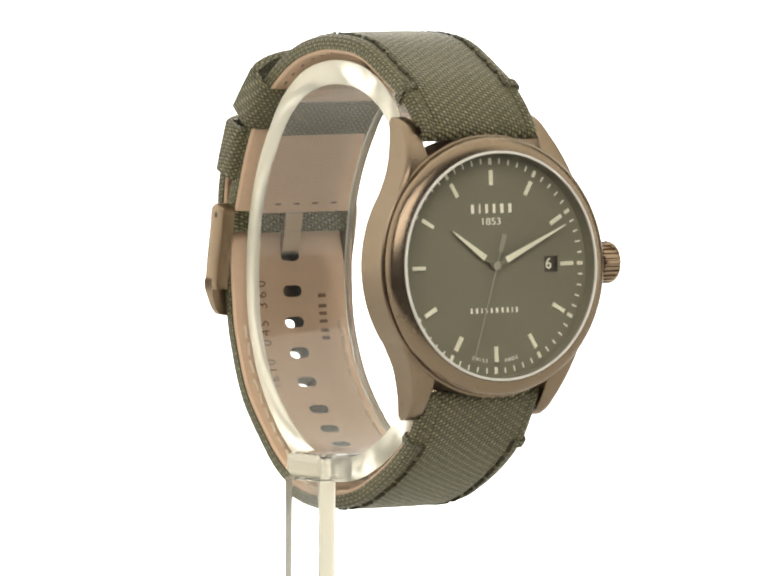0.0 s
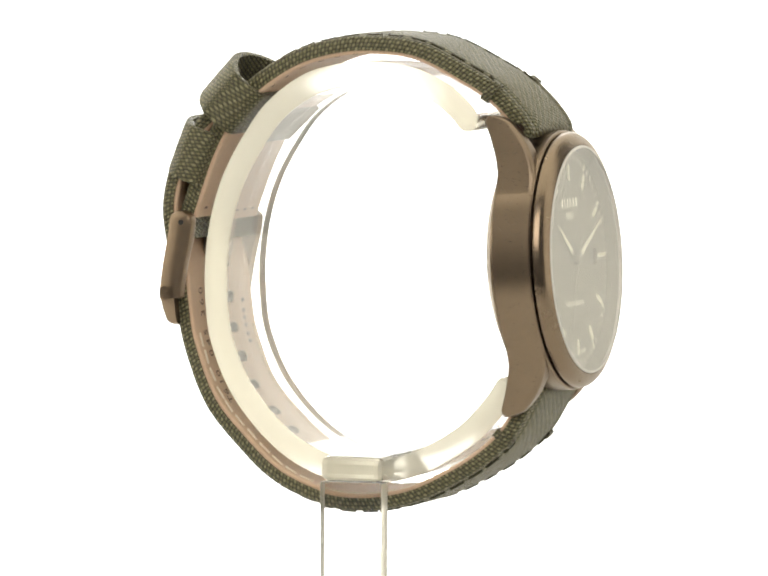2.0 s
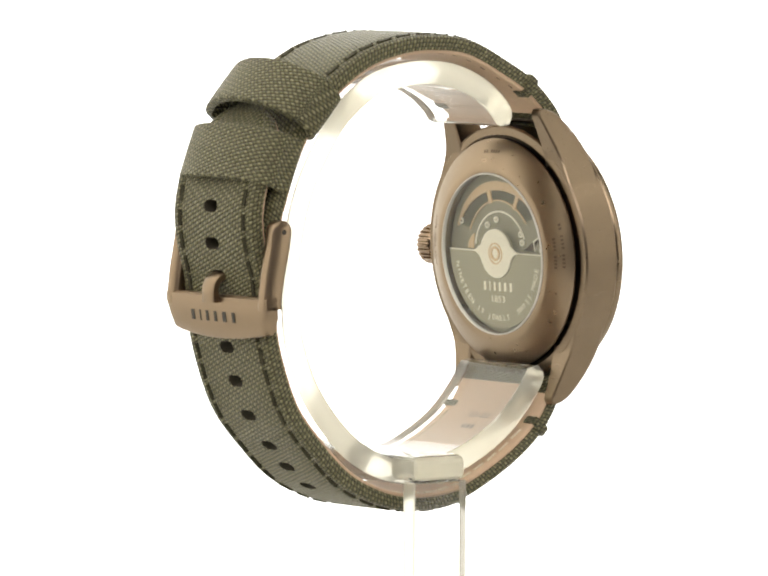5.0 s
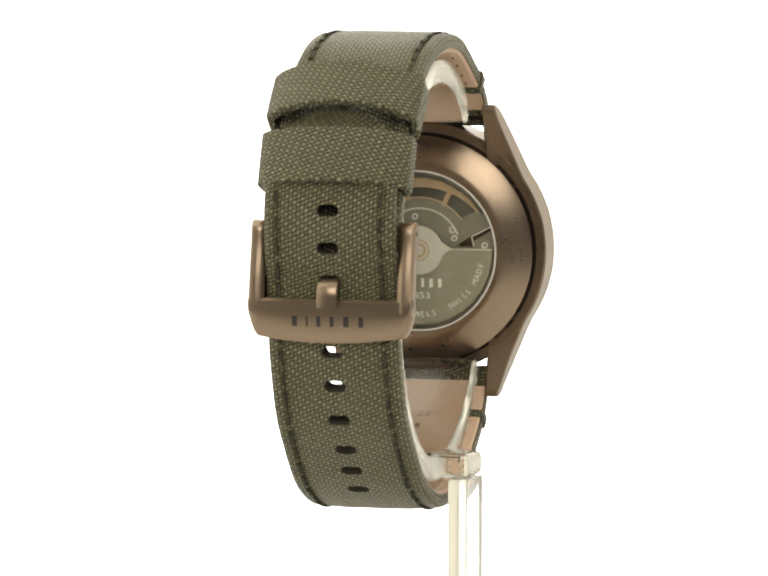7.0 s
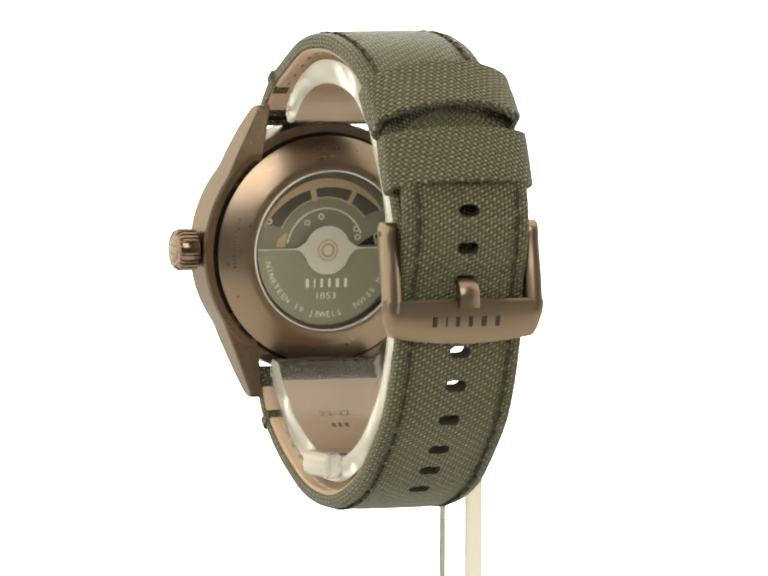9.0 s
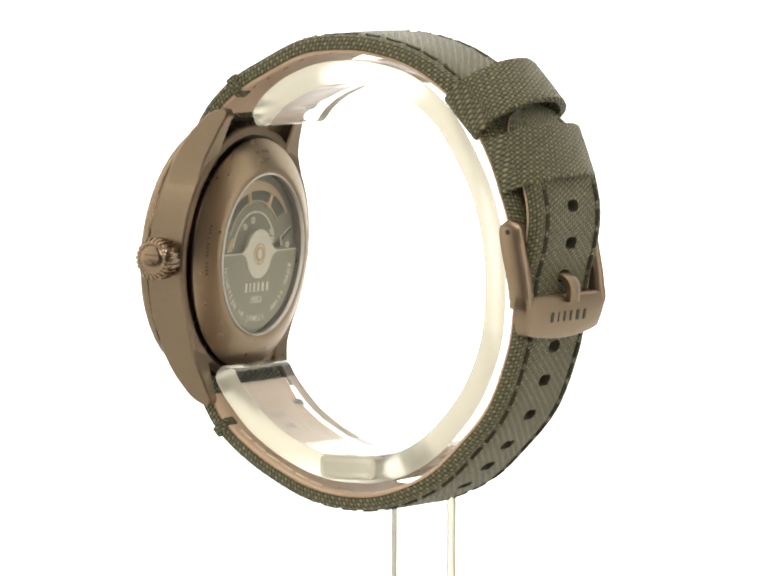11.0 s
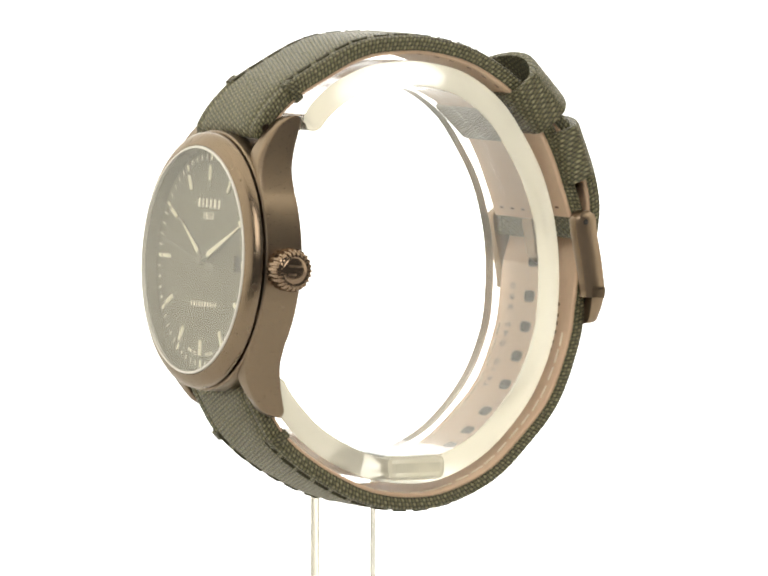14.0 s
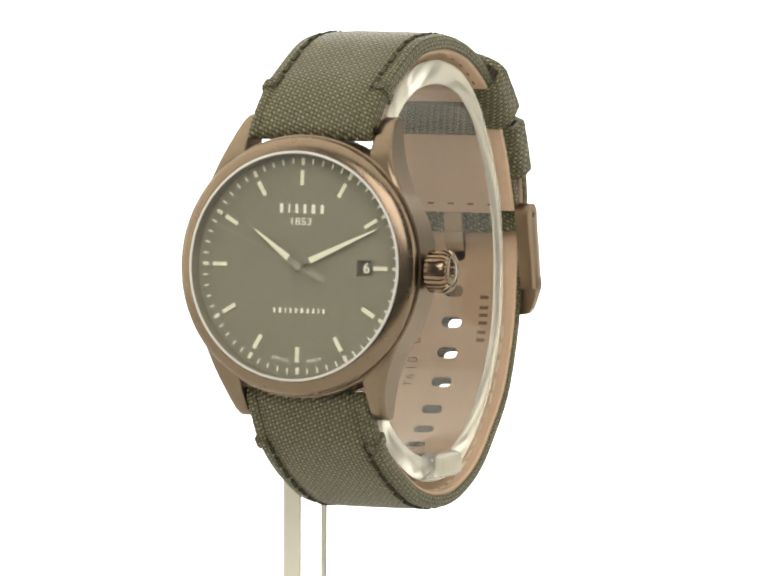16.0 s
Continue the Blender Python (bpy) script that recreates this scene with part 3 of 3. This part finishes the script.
def needle_row(parent, frames, t, runs, xs, length, along, material, label):
    """Short sewn marks on the lining."""
    bm = bmesh.new()
    for s in runs:
        f = min(range(len(frames)), key=lambda k: abs(frames[k][2] - s))
        p, n, _ = frames[f]
        nn = Vector((0, n.x, n.y))
        q = Vector((1, 0, 0)).cross(nn)
        m = Matrix((Vector((1, 0, 0)).to_4d(), (-q).to_4d(), nn.to_4d(), (0, 0, 0, 1))).transposed()
        h = -t / 2 - 0.03
        for r in range(3):
            m[r][3] = (Vector((0, p.x + n.x * h, p.y + n.y * h)) * MM)[r]
        for x in xs:
            a, b = (0.17, length / 2) if along else (length / 2, 0.17)
            put_box(bm, (x - a, -b, -0.04), (x + a, b, 0.08), 0.05, m)
    return part("stitching", bm, material, parent, label)


def oval_cutters(frames, runs):
    made = []
    for s in runs:
        f = min(range(len(frames)), key=lambda k: abs(frames[k][2] - s))
        p, n, _ = frames[f]
        nn = Vector((0, n.x, n.y))
        q = Vector((1, 0, 0)).cross(nn)
        m = Matrix((Vector((1, 0, 0)).to_4d(), (-q).to_4d(), nn.to_4d(), (0, 0, 0, 1))).transposed()
        for r in range(3):
            m[r][3] = (Vector((0, p.x, p.y)) * MM)[r]
        out = []
        for cx, a0 in ((0.85, -90), (-0.85, 90)):
            out += [(cx + 1.0 * math.cos(radians(a0 + a)), 1.0 * math.sin(radians(a0 + a))) for a in range(0, 181, 20)]
        bm = bmesh.new()
        put_prism(bm, out, -4, 4, m)
        bmesh.ops.recalc_face_normals(bm, faces=bm.faces)
        me = bpy.data.meshes.new("cutter")
        bm.to_mesh(me)
        bm.free()
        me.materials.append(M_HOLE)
        made.append(new("cutter", me))
        made[-1].parent = watch
    return made


def strap_piece(name, control, t, label, holes=(), width=None, thick=None, end=None):
    frames = frames_of(spline([Vector(c) for c in control], STEP))
    if end:
        frames = [f for f in frames if f[2] <= end]
    bm = bmesh.new()
    put_sweep(bm, frames, strap_section(t), bm.loops.layers.uv.new("map"), width, thick)
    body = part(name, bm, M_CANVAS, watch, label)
    bm = bmesh.new()
    put_sweep(bm, [f for f in frames if f[2] > 4.4][:None if holes else -8], lining_section(t), bm.loops.layers.uv.new("map"), width, thick)
    lining = part("lining", bm, M_LINING, body, "tan leather lining")
    if holes:
        cs = oval_cutters(frames, holes)
        bpy.context.view_layer.update()
        cut(body, cs)
        cut(lining, cs)
        for c in cs:
            bpy.data.objects.remove(c)
    return body, frames


def make_straps():
    thin = lambda s, total: (0.94 + 0.06 * min(1.0, s / 12.0)) * math.sqrt(max(0.04, 1 - max(0.0, 1 - s / 1.7) ** 2))
    up, fu = strap_piece("upper_strap", UPPER, 3.4, "olive woven canvas strap half with dark seams", thick=thin)
    total = fu[-1][2]
    for x in (-8.75, 8.75):
        stitches(up, fu, 3.4, x, 11.0, total - 22, 3.7, 2.4)
        needle_row(up, fu, 3.4, [12.5 + 3.4 * k for k in range(13)], (x * 1.03,), 0.9, True, M_PRINT, "brown needle marks")
    needle_row(up, fu, 3.4, (total - 5.9,), (-7.4, -3.7, 0.0, 3.7, 7.4), 1.2, False, M_PRINT, "brown needle marks")
    tip = lambda s, total: 1.0 if s < total - 10 else math.sqrt(max(0.03, 1 - ((s - total + 10) / 10.2) ** 1.6))
    probe = frames_of(spline([Vector(c) for c in LOWER], STEP))
    near = lambda y, z: min(probe, key=lambda f: (f[0].x - y) ** 2 + (f[0].y - z) ** 2)[2]
    runs = [near(*q) for q in HOLES]
    lo, fl = strap_piece("lower_strap", LOWER, 3.1, "olive woven canvas strap half with oval buckle holes", runs, width=tip, thick=thin)
    total = fl[-1][2]
    for x in (-8.75, 8.75):
        stitches(lo, fl, 3.1, x, 11.0, total - 12, 3.7, 2.4)
        stitches(lo, fl, 3.1, x * 1.03, 14.0, total - 40, 3.2, 2.1, True)
    # folded canvas ends near the lugs
    for frames, t, parent in ((fu, 3.4, up), (fl, 3.1, lo)):
        for x in (-9.9, 9.9):
            bm = bmesh.new()
            seg = [f for f in frames if 9.3 < f[2] < 11.1]
            e = 1 if x > 0 else -1
            put_sweep(bm, seg, run_section([(x - e * 1.5, -t / 2 - 0.1), (x - e * 1.3, -t / 2 - 0.28), (x + e * 1.2, -t / 2 - 0.25), (x + e * 1.5, -t / 2 + 0.3), (x + e * 1.52, t / 2 - 0.8),
                                            (x + e * 1.2, t / 2 - 0.1), (x + e * 0.6, t / 2 + 0.08), (x - e * 1.0, t / 2 - 0.05), (x - e * 1.3, t / 2 - 0.6)]),
                      bm.loops.layers.uv.new("map"))
            part("seam_tack", bm, M_CANVAS_DARK, parent, "dark sewn tack at the fold")
    # stamped codes on the lining
    def stamp(text, x, s0, size, bars=False):
        bm = bmesh.new()
        s = s0
        for ch in text:
            f = min(range(len(fl)), key=lambda k: abs(fl[k][2] - s))
            pt, n, _ = fl[f]
            d = fl[min(f + 2, len(fl) - 1)][0] - fl[max(f - 2, 0)][0]
            q, nn = Vector((0, d.x, d.y)).normalized(), Vector((0, -n.x, -n.y))
            m = Matrix((q.to_4d(), nn.cross(q).to_4d(), nn.to_4d(), (0, 0, 0, 1))).transposed()
            for r in range(3):
                m[r][3] = (Vector((x, pt.x - n.x * 1.57, pt.y - n.y * 1.57)) * MM)[r]
            if bars and ch != " ":
                put_box(bm, (-size * 0.2, -size / 2, 0), (size * 0.2, size / 2, 0.03), 0, m)
            elif ch != " ":
                put_mesh(bm, text_mesh(ch, size, None, 0.04), m)
            s += size * 1.02
        part("stamped_print", bm, M_PRINT, lo, "brown stamped print", smooth=False)

    stamp("T610 045 360", -6.0, near(26.0, -19.4), 1.75)
    stamp("xxxxxx", 5.8, near(30.0, -11.2), 1.55, True)
    # size stamp near the lugs, upright as seen from the buckle's side
    for line, z, lettered in (("22-22", -25.6, True), ("xxx", -27.6, False)):
        f = min(fl, key=lambda q: (q[0].y - z) ** 2 + (0 if q[0].x < 0 else 1e6))
        k = fl.index(f)
        d = fl[k - 2][0] - fl[k + 2][0]
        q, nn = Vector((0, d.x, d.y)).normalized(), Vector((0, -f[1].x, -f[1].y))
        m = Matrix((q.cross(nn).to_4d(), q.to_4d(), nn.to_4d(), (0, 0, 0, 1))).transposed()
        for r in range(3):
            m[r][3] = (Vector((0, f[0].x - f[1].x * 1.58, f[0].y - f[1].y * 1.58)) * MM)[r]
        bm = bmesh.new()
        if lettered:
            put_mesh(bm, text_mesh(line, 1.4, 5.6, 0.05), m)
        else:
            for i in range(3):
                put_box(bm, (i * 1.2 - 1.6, -0.6, 0), (i * 1.2 - 0.9, 0.6, 0.03), 0, m)
        part("stamped_print", bm, M_PRINT, lo, "brown stamped print", smooth=False)
    return fu, fl


HOLES = [(34.3, 14.6), (34.4, 8.6), (33.2, 3.2), (31.9, -2.5), (30.6, -8.3), (29.0, -13.8), (26.5, -19.1), (22.6, -23.9), (18.5, -27.7), (14.5, -31.1)]


def keeper(name, cy, cz, ny, nz, depth, length, half, arch, under, label):
    """A closed canvas band round both strap layers."""
    n = Vector((ny, nz)).normalized()
    tang = Vector((-n.y, n.x))
    c = Vector((cy, cz))
    outline = []
    r = 2.5
    for sx, sn, a0 in ((1, 1, 0), (-1, 1, 90), (-1, -1, 180), (1, -1, 270)):
        for a in range(0, 91, 10):
            outline.append((sx * (half - r) + r * math.cos(radians(a0 + a)), sn * (depth - r) + r * math.sin(radians(a0 + a))))
    fine = []
    for i, p in enumerate(outline):
        q = outline[(i + 1) % len(outline)]
        k = max(1, int(math.hypot(q[0] - p[0], q[1] - p[1]) / 1.5))
        fine += [(p[0] + (q[0] - p[0]) * j / k, p[1] + (q[1] - p[1]) * j / k) for j in range(k)]
    bm = bmesh.new()
    uv = bm.loops.layers.uv.new("map")
    rows = []
    th = 1.15
    across = [(-length, 0.3), (-length + 0.15, 0.06), (-length + 0.6, 0), (-length / 2, 0), (0, -0.03), (length / 2, 0), (length - 0.6, 0), (length - 0.15, 0.06), (length, 0.3), (length, th), (0, th), (-length, th)]
    u = 0.0
    us = []
    for i, (x, h) in enumerate(fine):
        ax, ah = fine[i - 1]
        u += math.hypot(x - ax, h - ah)
        us.append(u)
        row = []
        for l, inset in across:
            bulge = (1.1 - arch * abs(x / half) ** 2.2) * max(0.0, h / depth)
            kx, kh = (half - inset) / half, (depth - inset) / depth
            drop = max(abs(x / half) ** 5, under) * min(1.0, -h / 2.0) if h < 0 else 0.0
            hh = h * kh + bulge - 1.3 * drop
            p = c + n * hh + tang * l
            row.append(bm.verts.new(Vector((x * kx, p.x, p.y)) * MM))
        rows.append(row)
    m = len(across)
    for i in range(len(rows)):
        a, b = rows[i], rows[(i + 1) % len(rows)]
        u0 = us[i]
        u1 = us[(i + 1) % len(rows)] if i + 1 < len(rows) else us[i] + 1
        for j in range(m):
            k = (j + 1) % m
            f = bm.faces.new((a[j], a[k], b[k], b[j]))
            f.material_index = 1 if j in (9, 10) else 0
            v0, v1 = across[j][0] + across[j][1], across[k][0] + across[k][1]
            for lp, q in zip(f.loops, ((u0, v0), (u0, v1), (u1, v1), (u1, v0))):
                lp[uv].uv = (q[0] * 0.77 + q[1] * 0.64, q[1] * 0.77 - q[0] * 0.64)
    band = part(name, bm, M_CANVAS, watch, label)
    band.data.materials.append(M_KEEPER_SHADE)
    return band


def make_buckle():
    # side arms as curved flat bars in the (y, z) plane, joined by a curved front plate
    spine = spline([Vector(q) for q in ((30.9, 12.9), (31.3, 9.0), (32.3, 4.0), (32.9, -0.3), (32.9, -1.8))], 0.6)
    fr = frames_of(spine)
    bm = bmesh.new()
    uv = bm.loops.layers.uv.new("map")
    for sx in (-1, 1):
        sec = run_section([(sx * x, h) for x, h in ((11.15, -1.9), (12.2, -2.15), (13.4, -1.95), (13.75, -1.4), (13.75, 1.5), (13.45, 2.0), (12.6, 2.2), (11.7, 2.0), (11.15, 1.4))])
        prof = lambda s, tot: min(1.0, math.sqrt(max(0.02, 1 - max(0.0, (1.8 - s) / 1.85) ** 2))) * (1.0 - 0.08 * s / tot)
        put_sweep(bm, fr, sec, uv, None, prof)
    # plate
    cols = []
    for i in range(41):
        x = -13.75 + 27.5 * i / 40
        low = -5.7 - 1.3 * (1 - (x / 13.7) ** 2)
        if abs(x) > 12.2:
            low += (abs(x) - 12.2) ** 2 * 1.1
        out = 0.5 * (1 - (x / 13.7) ** 2)
        top = 0.3
        sec = [(32.3 + out * 0.5, top), (34.2 + out, top), (34.7 + out, top - 0.4), (34.7 + out, top * 0.6 + low * 0.4), (34.35 + out, top * 0.3 + low * 0.7), (33.8 + out, low + 0.4), (33.3 + out, low), (32.0 + out * 0.5, low)]
        cols.append([bm.verts.new(Vector((x, y, z)) * MM) for y, z in sec])
    n = len(cols[0])
    for a, b in zip(cols, cols[1:]):
        for j in range(n):
            bm.faces.new((a[j], a[(j + 1) % n], b[(j + 1) % n], b[j]))
    bm.faces.new(cols[0])
    bm.faces.new(cols[-1])
    frame_ob = part("buckle", bm, M_BUCKLE, watch, "bronze-toned pin buckle with engraved bars")
    bm = bmesh.new()
    at = 6.3
    for w in (0.55, 0.2, 0.45, 0.45, 0.6, 0.5):
        x = at - w * 1.1
        out = 0.5 * (1 - (x / 13.7) ** 2)
        put_box(bm, (-w * 0.75, -0.85, -0.3), (w * 0.75, 0.85, 0.03), 0, pose(x * MM, (34.64 + out) * MM, -3.3 * MM, -98, 0, 0))
        at -= w * 2.2 + 1.25
    part("maker_word", bm, M_INK, frame_ob, "dark engraved bars", smooth=False)
    bm = bmesh.new()
    put_disc(bm, 0.75, -13.4, 13.4, pose(0, 30.9 * MM, 11.0 * MM, 0, 90, 0), 20)
    part("pivot_bar", bm, M_BUCKLE, frame_ob)
    for sx in (-1, 1):
        bm = bmesh.new()
        put_disc(bm, 0.45, 0, 0.06, pose(sx * 13.73 * MM, 30.9 * MM, 11.0 * MM, 0, 90 * sx, 0), 16)
        part("pin_end", bm, M_INK, frame_ob)
    # tongue
    tp = frames_of(spline([Vector(q) for q in ((30.0, 11.6), (30.6, 8.0), (31.1, 5.2), (33.0, 3.7), (35.0, 2.7), (35.75, 1.2), (35.65, -1.0))], 0.4))
    bm = bmesh.new()
    put_sweep(bm, tp, run_section([(-1.7, -0.5), (-1.7, 0.45), (-1.4, 0.65), (1.4, 0.65), (1.7, 0.45), (1.7, -0.5)]), bm.loops.layers.uv.new("map"))
    part("tongue", bm, M_BUCKLE, frame_ob, "flat bronze-toned buckle tongue")


make_case()
make_dial()
second_hand = make_hands()
make_crown()
make_back()
make_straps()
keeper("upper_keeper", 24.3, 32.4, 0.745, 0.667, 4.1, 4.4, 12.75, 4.2, 1.0, "olive canvas floating keeper loop")
keeper("lower_keeper", 30.6, 22.6, 0.935, 0.355, 3.4, 4.6, 12.75, 3.2, 0.0, "olive canvas fixed keeper loop")
make_buckle()
for y, z in ((22.4, -4.2), (-23.2, -6.0)):
    bm = bmesh.new()
    put_disc(bm, 0.75, -11.2, 11.2, CASE @ pose(0, y * MM, z * MM, 0, 90, 0), 20)
    part("spring_bar", bm, M_DARKMETAL, watch)

# ---- the stand ----
stand = tagged(new("display_stand"), "clear acrylic C-shaped watch stand on one flat post", "stand")


def tint_edges(ob, *axes):
    """Tints faces across the given axes cream, for light piped to the edges."""
    ob.data.materials.append(M_EDGE_LIGHT)
    for p in ob.data.polygons:
        if max(abs(p.normal[a]) for a in axes) > 0.5:
            p.material_index = 1


def make_stand():
    z0 = HUB * 1000
    inner = [(-20.6, 28.2), (-18.2, 31.6), (-14.0, 34.9), (-8.0, 37.4), (-1.4, 38.2), (5.0, 37.6), (11.2, 35.6), (17.2, 31.2), (21.4, 25.6),
             (25.0, 19.0), (27.2, 12.0), (28.2, 5.0), (28.2, -2.0), (27.2, -9.0), (24.0, -16.8), (19.2, -23.2), (13.4, -28.2), (6.2, -31.4),
             (-0.6, -32.0), (-7.4, -31.0), (-13.6, -28.5), (-19.4, -24.8), (-23.8, -20.3), (-26.4, -16.6), (-27.4, -13.7)]
    fr = frames_of(spline([Vector(q) for q in inner], 0.6))
    fr = [(p - n * 2.0, n, s) for p, n, s in fr]
    ends = lambda s, tot: math.sqrt(max(0.02, 1 - max(0.0, 1 - min(s, tot - s) / 2.0) ** 2))
    bm = bmesh.new()
    sec = [(-9.3, 2.0), (-9.5, 1.7), (-9.5, -1.7), (-9.3, -2.0), (9.3, -2.0), (9.5, -1.7), (9.5, 1.7), (9.3, 2.0)]
    put_sweep(bm, fr, run_section(sec), bm.loops.layers.uv.new("map"), None, ends)
    bm.transform(Matrix.Translation((0, 0, HUB)))
    ring = part("c_ring", bm, M_ACRYLIC, stand, "clear acrylic open ring, edge light painted cream on its sides")
    tint_edges(ring, 0)
    bm = bmesh.new()
    put_box(bm, (-16.0, -5.4, z0 - 31.2), (12.6, 5.4, z0 - 27.0), 1.3)
    peg = part("peg", bm, M_ACRYLIC, stand, "clear acrylic cross peg with rounded edges, edge light painted cream on its ends", smooth=False)
    tint_edges(peg, 0)
    bm = bmesh.new()
    put_box(bm, (-15.9, -5.45, 4.0), (-12.6, 5.45, z0 - 31.22), 0.35)
    tint_edges(part("post", bm, M_ACRYLIC, stand, "clear flat acrylic post", smooth=False), 1)
    bm = bmesh.new()
    put_box(bm, (-32.0, -32.0, 0.1), (32.0, 32.0, 4.0), 0.5)
    part("foot", bm, M_ACRYLIC, stand, "clear square acrylic foot", smooth=False)


make_stand()


def motions():
    walk(watch, [(t, pose(0, 0, HUB, 0, 0, a)) for t, a in TURNS])
    walk(stand, [(t, pose(0, 0, 0, 0, 0, a)) for t, a in TURNS])
    walk(second_hand, [(t, DIAL @ pose(0, 0, 0, 0, 0, -(198.0 + 6.0 * t))) for t in range(0, 17, 4)])


motions()
